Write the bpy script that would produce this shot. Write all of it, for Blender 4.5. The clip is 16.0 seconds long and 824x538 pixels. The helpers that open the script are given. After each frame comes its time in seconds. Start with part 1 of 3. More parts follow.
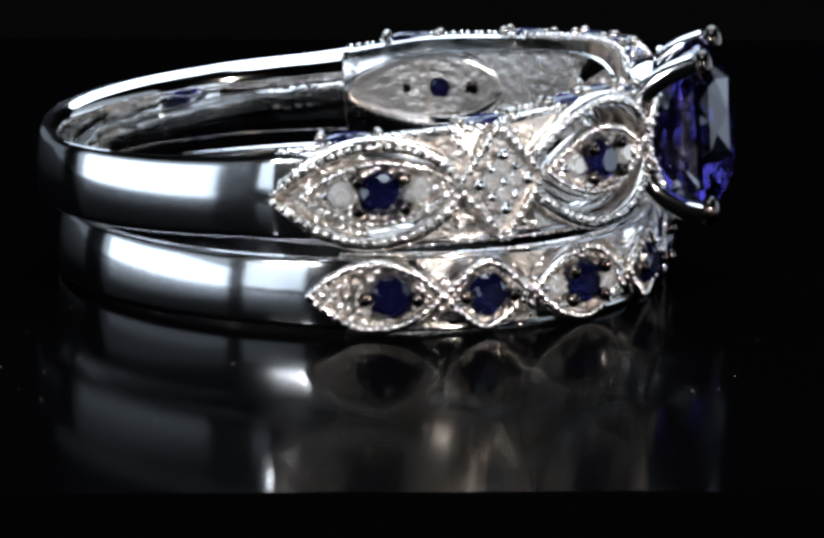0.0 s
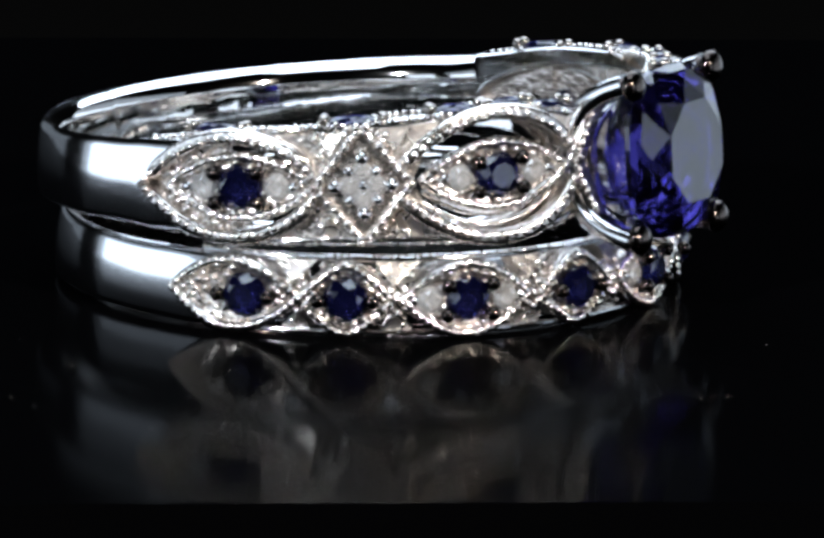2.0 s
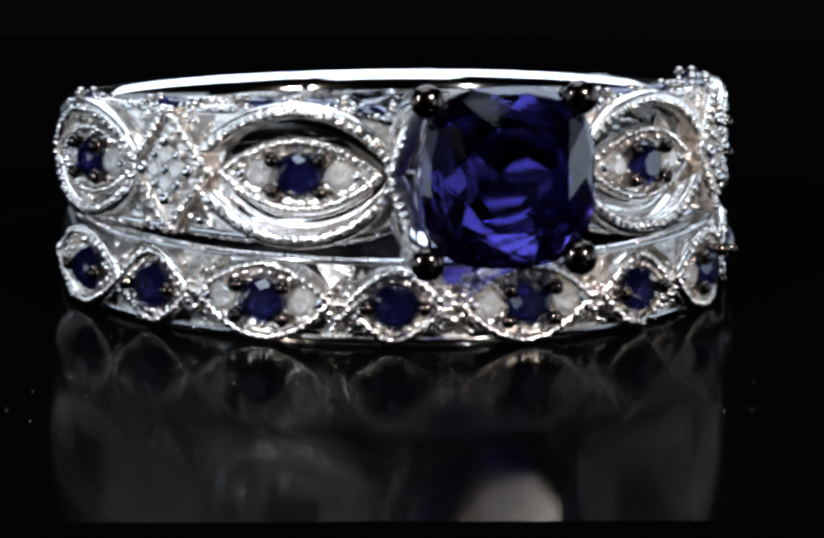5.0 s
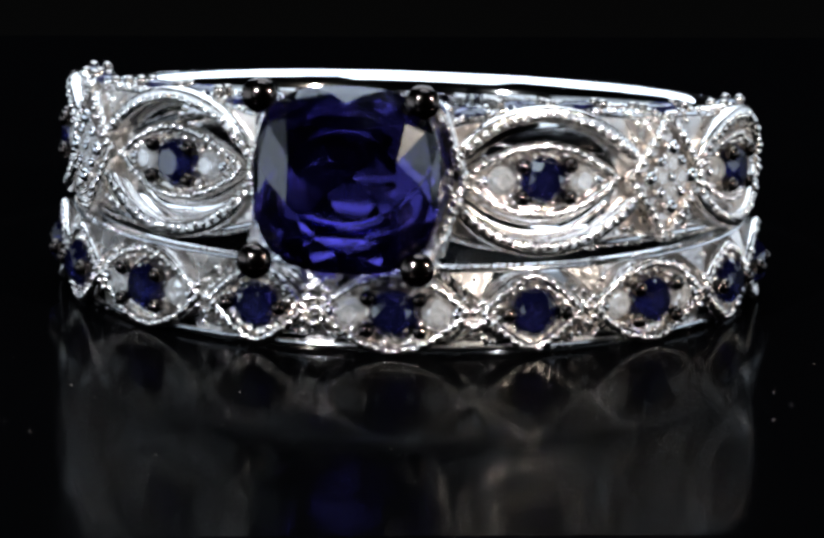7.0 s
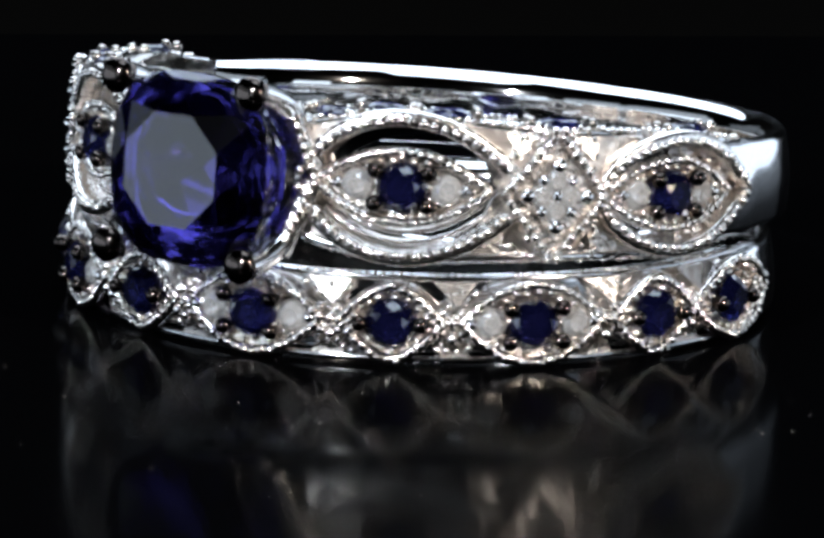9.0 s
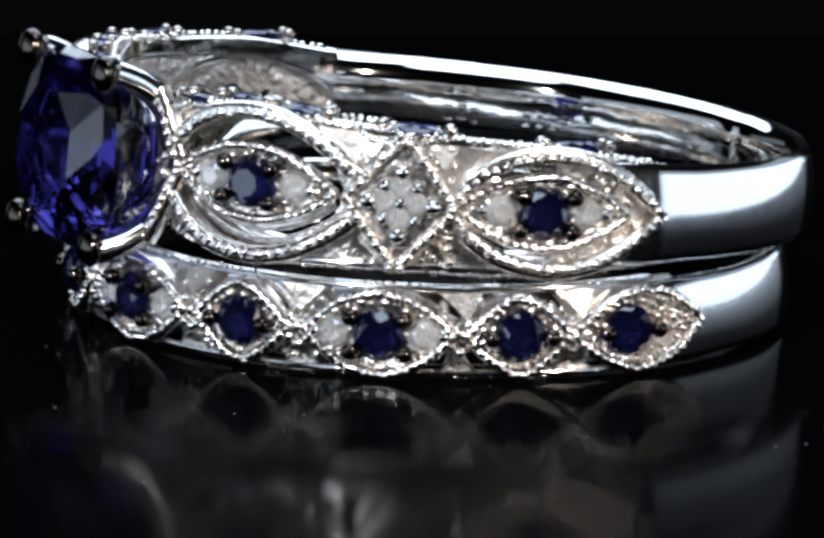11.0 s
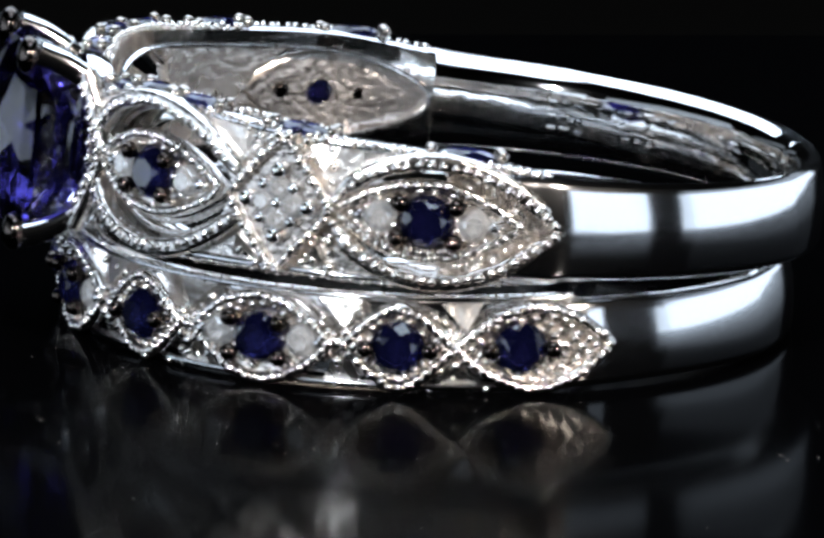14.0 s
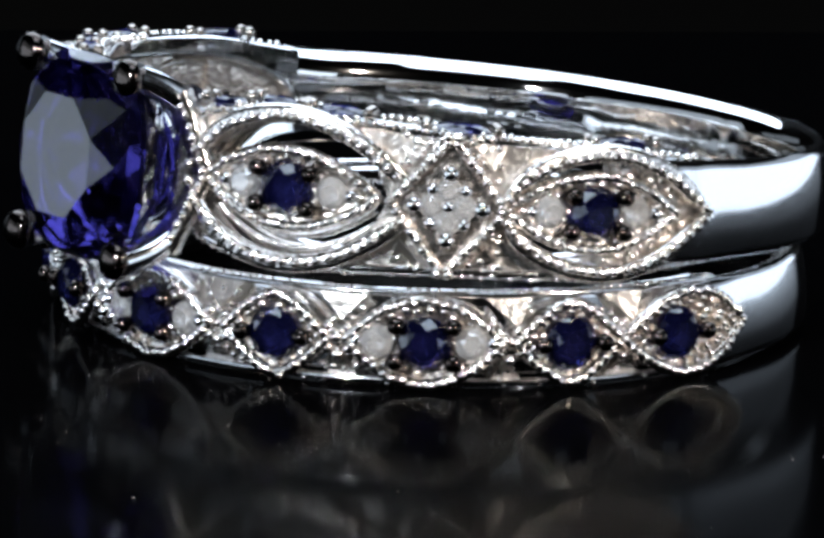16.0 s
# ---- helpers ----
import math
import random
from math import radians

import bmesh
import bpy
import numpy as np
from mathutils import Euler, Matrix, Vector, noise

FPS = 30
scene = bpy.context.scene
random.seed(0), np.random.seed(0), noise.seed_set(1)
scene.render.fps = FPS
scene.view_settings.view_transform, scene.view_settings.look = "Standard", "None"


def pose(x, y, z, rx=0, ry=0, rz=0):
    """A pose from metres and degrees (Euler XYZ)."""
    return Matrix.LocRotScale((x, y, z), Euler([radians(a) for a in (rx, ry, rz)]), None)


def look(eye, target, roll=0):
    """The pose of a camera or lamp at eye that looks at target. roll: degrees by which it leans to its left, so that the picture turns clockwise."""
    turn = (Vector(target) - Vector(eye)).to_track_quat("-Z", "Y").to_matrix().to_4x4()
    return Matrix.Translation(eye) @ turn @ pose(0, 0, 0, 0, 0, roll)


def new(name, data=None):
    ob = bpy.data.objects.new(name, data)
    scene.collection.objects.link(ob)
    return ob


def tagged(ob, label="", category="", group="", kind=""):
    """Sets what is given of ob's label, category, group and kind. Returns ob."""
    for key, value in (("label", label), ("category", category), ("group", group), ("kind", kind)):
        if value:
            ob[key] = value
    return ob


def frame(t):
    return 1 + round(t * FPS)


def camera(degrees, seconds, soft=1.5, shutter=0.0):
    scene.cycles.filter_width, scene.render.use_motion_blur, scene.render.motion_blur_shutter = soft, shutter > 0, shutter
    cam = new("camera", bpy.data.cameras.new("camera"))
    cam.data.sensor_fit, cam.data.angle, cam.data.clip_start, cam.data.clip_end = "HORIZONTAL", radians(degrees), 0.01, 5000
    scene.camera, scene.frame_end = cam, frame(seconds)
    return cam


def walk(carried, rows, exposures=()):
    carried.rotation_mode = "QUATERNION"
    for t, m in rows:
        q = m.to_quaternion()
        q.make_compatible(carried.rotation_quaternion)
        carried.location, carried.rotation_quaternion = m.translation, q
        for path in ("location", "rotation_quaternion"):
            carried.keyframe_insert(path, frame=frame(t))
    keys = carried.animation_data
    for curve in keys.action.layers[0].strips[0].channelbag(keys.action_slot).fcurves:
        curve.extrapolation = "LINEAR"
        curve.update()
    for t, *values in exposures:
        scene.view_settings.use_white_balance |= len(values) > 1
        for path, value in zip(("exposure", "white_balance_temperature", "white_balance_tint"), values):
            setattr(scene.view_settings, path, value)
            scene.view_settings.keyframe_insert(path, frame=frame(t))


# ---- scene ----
S = 0.001  # the rings are laid out in millimetres

# ---- camera ----
cam = camera(6.41, 16.0, soft=3.6)
ELEV, ROLL = radians(11.473), 1.188


def eye_row(t, dist, side, high):
    aim = Vector((side, 0, high)) * S
    eye = aim + Vector((0, -math.cos(ELEV), math.sin(ELEV))) * dist * S
    return (t, look(eye, aim, ROLL))


walk(cam, [
    eye_row(0.0, 244.9, 0.636, 0.165), eye_row(1.75, 240.2, 0.60, 0.288), eye_row(3.5, 235.1, 0.46, 0.416),
    eye_row(5.25, 229.9, 0.20, 0.556), eye_row(7.0, 224.4, -0.07, 0.696), eye_row(8.5, 219.0, -0.19, 0.83),
    eye_row(10.0, 213.4, -0.26, 0.969), eye_row(11.6, 208.8, -0.265, 1.12), eye_row(13.2, 204.6, -0.25, 1.262),
    eye_row(14.6, 203.6, -0.235, 1.247), eye_row(16.0, 202.4, -0.30, 1.205)])

# ---- light: a dark studio with soft boxes and two small hard lamps ----
world = bpy.data.worlds.new("studio_dark")
scene.world = world
world.use_nodes = True
world.node_tree.nodes["Background"].inputs[0].default_value = (0.010, 0.011, 0.013, 1)
world.node_tree.nodes["Background"].inputs[1].default_value = 0.02


def area(name, eye, target, sx, sy, watts, colour):
    la = bpy.data.lights.new(name, "AREA")
    la.shape, la.size, la.size_y, la.energy, la.color = "RECTANGLE", sx, sy, watts, colour
    ob = new(name, la)
    ob.matrix_world = look(eye, target)
    return ob


AT = (0, 0, 0.004)


def box_at(name, az, el, dist, sx, sy, watts, colour):
    """A soft box at an azimuth from the front (positive to the east) and a height angle."""
    a, e = radians(az), radians(el)
    return area(name, (dist * math.sin(a) * math.cos(e), -dist * math.cos(a) * math.cos(e), dist * math.sin(e)), AT, sx, sy, watts, colour)


COOL = (0.71, 0.84, 1.0)
box_at("softbox_left", -80, 0, 0.42, 0.50, 0.17, 0.36, COOL)
# added wide, dim lamp behind the soft box, to fade out its edges
box_at("diffuser_left", -83, 5, 0.46, 0.58, 0.30, 0.26, COOL)
box_at("dim_panel_left", -146, 1, 0.42, 0.27, 0.13, 0.018, COOL)
box_at("strip_left", -37, 8, 0.42, 0.09, 0.12, 0.045, COOL)
box_at("strip_right", 53, 4, 0.42, 0.11, 0.13, 0.07, COOL)
box_at("softbox_right", 111, 0, 0.42, 0.68, 0.17, 0.41, COOL)
# the same added edge-fading lamp for the right soft box
box_at("diffuser_right", 112, 5, 0.46, 0.66, 0.30, 0.28, COOL)
box_at("softbox_top", 180, 52, 0.50, 0.60, 0.52, 4.2, COOL)
box_at("softbox_overhead", 0, 78, 0.50, 0.30, 0.22, 0.9, COOL)
box_at("hard_lamp_left", -30, 24, 0.55, 0.02, 0.02, 4.2, (0.88, 0.94, 1.0))
box_at("hard_lamp_right", 40, 24, 0.55, 0.02, 0.02, 4.2, (1.0, 0.91, 0.82))

# ---- materials ----


def mat(name, colour, rough=0.3, metal=0.0, ior=1.5, trans=0.0, bump=0.0, scale=2000.0, vary=0.0, rough_vary=0.0, spec=0.5):
    m = bpy.data.materials.new(name)
    m.use_nodes = True
    nt = m.node_tree
    b = nt.nodes["Principled BSDF"]
    b.inputs["Base Color"].default_value = (*colour, 1)
    b.inputs["Roughness"].default_value = rough
    b.inputs["Metallic"].default_value = metal
    b.inputs["IOR"].default_value = ior
    b.inputs["Transmission Weight"].default_value = trans
    b.inputs["Specular IOR Level"].default_value = spec
    if bump or vary or rough_vary:
        tc = nt.nodes.new("ShaderNodeTexCoord")
        n1 = nt.nodes.new("ShaderNodeTexNoise")
        n1.inputs["Scale"].default_value = scale
        n1.inputs["Detail"].default_value = 4
        nt.links.new(tc.outputs["Object"], n1.inputs["Vector"])
        n2 = nt.nodes.new("ShaderNodeTexNoise")
        n2.inputs["Scale"].default_value = scale * 0.17
        n2.inputs["Detail"].default_value = 3
        nt.links.new(tc.outputs["Object"], n2.inputs["Vector"])
        if bump:
            bp = nt.nodes.new("ShaderNodeBump")
            bp.inputs["Strength"].default_value = bump
            bp.inputs["Distance"].default_value = 0.0001
            nt.links.new(n1.outputs["Fac"], bp.inputs["Height"])
            nt.links.new(bp.outputs["Normal"], b.inputs["Normal"])
        if vary:
            mx = nt.nodes.new("ShaderNodeMix")
            mx.data_type = "RGBA"
            mx.inputs["A"].default_value = (*[c * (1 - vary) for c in colour], 1)
            mx.inputs["B"].default_value = (*[min(1, c * (1 + vary)) for c in colour], 1)
            nt.links.new(n2.outputs["Fac"], mx.inputs["Factor"])
            nt.links.new(mx.outputs["Result"], b.inputs["Base Color"])
        if rough_vary:
            mr = nt.nodes.new("ShaderNodeMapRange")
            mr.inputs["To Min"].default_value = max(0.0, rough - rough_vary)
            mr.inputs["To Max"].default_value = rough + rough_vary
            nt.links.new(n2.outputs["Fac"], mr.inputs["Value"])
            nt.links.new(mr.outputs["Result"], b.inputs["Roughness"])
    return m


M_GOLD = mat("white_gold_polished", (0.88, 0.88, 0.89), 0.10, 1.0, bump=0.02, scale=900, rough_vary=0.03)
M_INNER = mat("white_gold_inside", (0.88, 0.86, 0.84), 0.045, 1.0, bump=0.06, scale=900, rough_vary=0.02)
M_CAST = mat("white_gold_cast", (0.78, 0.72, 0.675), 0.24, 1.0, bump=0.5, scale=4200, vary=0.08, rough_vary=0.07)
M_SATIN = mat("white_gold_satin", (0.86, 0.82, 0.785), 0.27, 1.0, bump=0.5, scale=3600, vary=0.05, rough_vary=0.07)
M_ENGR = mat("white_gold_engraved", (0.84, 0.80, 0.76), 0.15, 1.0, bump=0.4, scale=4200, vary=0.06, rough_vary=0.06)
M_STRAND = mat("white_gold_brushed", (0.80, 0.76, 0.725), 0.17, 1.0, bump=0.5, scale=4500, vary=0.05, rough_vary=0.06)
M_BEAD = mat("white_gold_beads", (0.88, 0.84, 0.80), 0.16, 1.0, bump=0.05, scale=5000, rough_vary=0.04)
M_EDGEBEAD = mat("grey_rhodium", (0.42, 0.38, 0.35), 0.14, 1.0, bump=0.05, scale=3000, rough_vary=0.04)
M_DARK = mat("black_rhodium", (0.075, 0.062, 0.055), 0.10, 1.0, bump=0.05, scale=3000, rough_vary=0.04)
M_BLUE = mat("blue_sapphire", (0.030, 0.024, 0.165), 0.06, 0.0, ior=1.66, trans=1.0)
M_BLUE2 = mat("small_sapphire", (0.012, 0.014, 0.085), 0.03, 0.0, ior=1.77, trans=0.93)
M_CLEAR = mat("diamond", (0.98, 0.98, 0.99), 0.03, 0.0, ior=2.4, trans=0.82)
M_TABLE = mat("black_acrylic", (0.0005, 0.0005, 0.0006), 0.10, 0.0, ior=1.0262, bump=0.02, scale=500, rough_vary=0.02)
M_WALL = mat("black_studio_cloth", (0.0005, 0.0005, 0.00055), 0.9, bump=0.2, scale=300, vary=0.2)

# ---- helpers for meshes ----


OVAL = [1.0, 1.0]  # how far the ring being built is out of round, across and along


def cyl(phi, z, r):
    a = radians(phi)
    return Vector((OVAL[0] * r * math.sin(a), -OVAL[1] * r * math.cos(a), z))


def radial(phi):
    a = radians(phi)
    return Vector((math.sin(a), -math.cos(a), 0))


def part(name, bm, material, parent, label="", smooth=True):
    me = bpy.data.meshes.new(name)
    bmesh.ops.scale(bm, vec=(S, S, S), verts=bm.verts)
    if bm.faces:
        bmesh.ops.recalc_face_normals(bm, faces=bm.faces)
    bm.to_mesh(me)
    bm.free()
    for p in me.polygons:
        p.use_smooth = smooth
    if smooth:
        me.set_sharp_from_angle(angle=radians(52))
    me.materials.append(material)
    if material is M_GOLD and name == "shank":
        me.materials.append(M_INNER)
        me.materials.append(M_CAST)
    ob = new(name, me)
    ob.parent = parent
    if label:
        tagged(ob, label)
    return ob


def shared(name, me, parent, m):
    ob = new(name, me)
    ob.parent = parent
    ob.matrix_basis = m
    return ob


def smooth_table(table, n=240):
    """A smooth closed-form curve through (x, y) rows by cosine-weighted blending."""
    xs = np.array([a for a, _ in table], float)
    ys = np.array([b for _, b in table], float)
    h = np.diff(xs)
    d = np.diff(ys) / h
    m = np.concatenate([[d[0]], (d[:-1] + d[1:]) / 2, [d[-1]]])

    def f(x):
        x = min(max(x, xs[0]), xs[-1])
        i = min(int(np.searchsorted(xs, x, side="right")) - 1, len(h) - 1)
        t = (x - xs[i]) / h[i]
        a, b = ys[i], ys[i + 1]
        return float((1 + 2 * t) * (1 - t) ** 2 * a + t * (1 - t) ** 2 * h[i] * m[i] + t * t * (3 - 2 * t) * b + t * t * (t - 1) * h[i] * m[i + 1])
    return f


def sweep(bm, pts, outs, half, high, closed=False, k=8, power=1.0):
    """A rounded bar along pts; outs point away from the ring; half and high are the half sizes (numbers or lists)."""
    n = len(pts)
    rings = []
    for i, p in enumerate(pts):
        a = pts[i - 1] if (i or closed) else p
        b = pts[(i + 1) % n] if (i < n - 1 or closed) else p
        tan = (b - a).normalized()
        out = (outs[i] - tan * outs[i].dot(tan)).normalized()
        side = tan.cross(out)
        hw = half[i] if isinstance(half, list) else half
        hh = high[i] if isinstance(high, list) else high
        ring = []
        for j in range(k):
            c, s = math.cos(2 * math.pi * (j + 0.5) / k), math.sin(2 * math.pi * (j + 0.5) / k)
            c = math.copysign(abs(c) ** power, c)
            s = math.copysign(abs(s) ** power, s)
            ring.append(bm.verts.new(p + side * c * hw + out * s * hh))
        rings.append(ring)
    for i in range(n if closed else n - 1):
        r0, r1 = rings[i], rings[(i + 1) % n]
        for j in range(k):
            bm.faces.new((r0[j], r0[(j + 1) % k], r1[(j + 1) % k], r1[j]))
    if not closed:
        bm.faces.new(rings[0])
        bm.faces.new(rings[-1])


def ball_mesh(name, radius, material, sub=2):
    bm = bmesh.new()
    bmesh.ops.create_icosphere(bm, subdivisions=sub, radius=radius * S)
    me = bpy.data.meshes.new(name)
    bm.to_mesh(me)
    bm.free()
    for p in me.polygons:
        p.use_smooth = True
    me.materials.append(material)
    return me


_ico = bmesh.new()
bmesh.ops.create_icosphere(_ico, subdivisions=2, radius=1.0)
ICO_V = np.array([v.co[:] for v in _ico.verts])
ICO_F = [tuple(v.index for v in f.verts) for f in _ico.faces]
_ico.free()


def bead_row(name, spots, parent, material, label=""):
    """Many small beads joined as one part; spots are (place, radius)."""
    vs, fs = [], []
    rnd = random.Random(len(spots))
    for p, r in spots:
        r *= rnd.uniform(0.84, 1.12)
        p = Vector(p) + Vector((rnd.gauss(0, 0.018), rnd.gauss(0, 0.018), rnd.gauss(0, 0.018)))
        o = len(vs)
        vs.extend((ICO_V * r + np.array(p)) * S)
        fs.extend(tuple(i + o for i in f) for f in ICO_F)
    me = bpy.data.meshes.new(name)
    me.from_pydata([tuple(v) for v in vs], [], fs)
    for p in me.polygons:
        p.use_smooth = True
    me.materials.append(material)
    ob = new(name, me)
    ob.parent = parent
    tagged(ob, label, kind="stuff")
    return ob


def spaced(pts, step, closed=False):
    """Points at even steps along a polyline."""
    q = list(pts) + ([pts[0]] if closed else [])
    out, left = [], 0.0
    for a, b in zip(q, q[1:]):
        ln = (b - a).length
        while left < ln:
            out.append(a.lerp(b, left / ln))
            left += step
        left -= ln
    return out


def jewel_pose(phi, z, r, spin=0.0):
    """Local z along the radius, local x along the band."""
    a = radians(phi)
    # columns: x along the band, y up, z outward
    m = Matrix((Vector((math.cos(a), math.sin(a), 0)), Vector((0, 0, 1)), radial(phi))).transposed()
    return Matrix.Translation(cyl(phi, z, r) * S) @ m.to_4x4() @ Matrix.Rotation(radians(spin), 4, "Z")


def hull_mesh(name, pts, material):
    bm = bmesh.new()
    for p in pts:
        bm.verts.new([c * S for c in p])
    res = bmesh.ops.convex_hull(bm, input=bm.verts)
    bmesh.ops.delete(bm, geom=[v for v in bm.verts if not v.link_faces], context="VERTS")
    bmesh.ops.dissolve_limit(bm, angle_limit=radians(1.0), verts=bm.verts, edges=bm.edges)
    bmesh.ops.recalc_face_normals(bm, faces=bm.faces)
    me = bpy.data.meshes.new(name)
    bm.to_mesh(me)
    bm.free()
    me.materials.append(material)
    return me


def round_gem(name, R, material, crown=0.30, depth=0.85):
    pts = []
    for i in range(16):
        a = math.tau * i / 16
        pts += [(R * math.cos(a), R * math.sin(a), 0.0), (R * math.cos(a), R * math.sin(a), -0.05 * R)]
    for i in range(8):
        a = math.tau * (i + 0.5) / 8
        b = math.tau * i / 8
        pts.append((0.56 * R * math.cos(a), 0.56 * R * math.sin(a), crown * R))
        pts.append((0.80 * R * math.cos(b), 0.80 * R * math.sin(b), crown * 0.62 * R))
        pts.append((0.42 * R * math.cos(a), 0.42 * R * math.sin(a), -0.53 * depth * R))
    pts.append((0, 0, -depth * R))
    return hull_mesh(name, pts, material)


def cushion_gem(name, R, material):
    def se(a, r, n):
        c, s = math.cos(a), math.sin(a)
        k = (abs(c) ** n + abs(s) ** n) ** (-1 / n)
        return r * k * c, r * k * s
    pts, rnd = [], random.Random(3)
    for i in range(48):
        x, y = se(math.tau * i / 48, R, 2.9)
        pts += [(x, y, 0.05), (x, y, -0.12)]
    for n, turn, r, power, z in ((8, 0.5, 0.61, 2.5, 0.92), (8, 0.0, 0.83, 2.7, 0.565), (16, 0.5, 0.93, 2.8, 0.34),
                                 (16, 0.0, 0.94, 2.8, -0.55), (8, 0.5, 0.82, 2.6, -1.10), (8, 0.0, 0.60, 2.3, -1.58), (4, 0.5, 0.36, 2.2, -1.88)):
        for i in range(n):
            off = rnd.gauss(0, 0.022) if z < 0 else 0.0
            x, y = se(math.tau * (i + turn + 2 * off) / n, (r + off) * R, power)
            pts.append((x, y, z + off))
    pts.append((0, 0, -2.10))
    return hull_mesh(name, pts, material)


def plate(bm, centre, half_len, outline, r_out, r_in, dish=0.0, nu=28, nv=6, zc=0.0):
    """A curved plate on the band: outline(u) gives the half height for u from -1 to 1."""
    top, bot = [], []
    for i in range(nu + 1):
        u = -1 + 2 * i / nu
        h = max(outline(u), 0.015)
        ra, rb = [], []
        for j in range(nv + 1):
            v = -1 + 2 * j / nv
            d = dish * (1 - v * v) * (1 - u * u)
            ra.append(bm.verts.new(cyl(centre + u * half_len, zc + v * h, r_out - d)))
            rb.append(bm.verts.new(cyl(centre + u * half_len, zc + v * h, r_in)))
        top.append(ra)
        bot.append(rb)
    for i in range(nu):
        for j in range(nv):
            bm.faces.new((top[i][j], top[i + 1][j], top[i + 1][j + 1], top[i][j + 1]))
            bm.faces.new((bot[i][j], bot[i][j + 1], bot[i + 1][j + 1], bot[i + 1][j]))
        for j in (0, nv):
            bm.faces.new((top[i][j], bot[i][j], bot[i + 1][j], top[i + 1][j]))
    for i in (0, nu):
        for j in range(nv):
            bm.faces.new((top[i][j], top[i][j + 1], bot[i][j + 1], bot[i][j]))


def web(bm, sgn, up, lo, hi, inner, outer, r_out, r_in, n=150, nv=5):
    """A curved sheet with thickness between two border curves on one half of the band."""
    rows = []
    for i in range(n + 1):
        p = lo + (hi - lo) * i / n
        a, b = max(0.0, inner(p)), outer(p)
        b = max(b, a + 0.02)
        rows.append([[bm.verts.new(cyl(sgn * p, up * (a + (b - a) * j / nv), r)) for j in range(nv + 1)] for r in (r_out, r_in)])
    for x, y in zip(rows, rows[1:]):
        for k in (0, 1):
            for j in range(nv):
                bm.faces.new((x[k][j], y[k][j], y[k][j + 1], x[k][j + 1]))
        for j in (0, nv):
            bm.faces.new((x[0][j], y[0][j], y[1][j], x[1][j]))
    for x in (rows[0], rows[-1]):
        for j in range(nv):
            bm.faces.new((x[0][j], x[0][j + 1], x[1][j + 1], x[1][j]))


def eye_shape(u, power=1.9):
    return max(0.0, 1 - abs(u) ** power) ** 0.95


def shank(bm, phi0, phi1, half, inner, radius, dome=0.20, n=200, zc=lambda p: 0.0, field=None, rough_from=0):
    """A plain band with a slightly domed outside and rounded edges, between two angles."""
    rings = []
    for i in range(n + 1):
        p = phi0 + (phi1 - phi0) * i / n
        h, r_out, r_in = half(p), radius(p), inner(p)
        sec = []
        for j in range(29):
            v = -1 + 2 * j / 28
            e = (0.10 if v > 0 else 0.20) * max(0.0, (abs(v) - 0.86) / 0.14) ** 2
            inside = field and abs(v * h) < field(p)
            sec.append((v * h, 9.66 if inside else r_out - 0.6 * dome * (v + 0.4) ** 2 - e))
        k = min(1.0, (r_out - r_in) / 1.05)
        sec += [(h - 0.01, r_out - (dome + 0.18) * k), (h, r_in + 0.60 * k), (h - 0.07, r_in + 0.40 * k), (h - 0.16, r_in + 0.22 * k), (h - 0.30, r_in + 0.06 * k)]
        for j in range(5):
            v = 1 - 2 * (j + 1) / 6
            sec.append((v * (h - 0.34), r_in + 0.02 * v * v))
        sec += [(-h + 0.24, r_in + 0.03), (-h + 0.11, r_in + 0.12), (-h + 0.04, r_in + 0.24), (-h, r_in + 0.36), (-h + 0.01, r_out - dome - 0.18)]
        rings.append([bm.verts.new(cyl(p, zc(p) + z, r)) for z, r in sec])
    k = len(rings[0])
    for i, (a, b) in enumerate(zip(rings, rings[1:])):
        p = phi0 + (phi1 - phi0) * (i + 0.5) / n
        for j in range(k):
            f = bm.faces.new((a[j], b[j], b[(j + 1) % k], a[(j + 1) % k]))
            f.material_index = (2 if rough_from and min(p, 360 - p) < rough_from else 1) if 31 <= j <= 40 else 0
    bm.faces.new(rings[0])
    bm.faces.new(rings[-1])


# ---- the place: a black glossy stand in a dark studio ----


def slab(name, x0, x1, y0, y1, z0, z1, material, bev=0.0, turn=0.0):
    bm = bmesh.new()
    bmesh.ops.create_cube(bm, size=1.0)
    for v in bm.verts:
        v.co = Vector(((x0 + x1) / 2 + v.co.x * (x1 - x0), (y0 + y1) / 2 + v.co.y * (y1 - y0), (z0 + z1) / 2 + v.co.z * (z1 - z0)))
    if bev:
        bmesh.ops.bevel(bm, geom=bm.edges[:], offset=bev, segments=3, affect="EDGES", profile=0.5)
    me = bpy.data.meshes.new(name)
    bm.to_mesh(me)
    bm.free()
    me.materials.append(material)
    ob = new(name, me)
    ob.matrix_world = Matrix.Rotation(radians(turn), 4, "Z")
    return ob


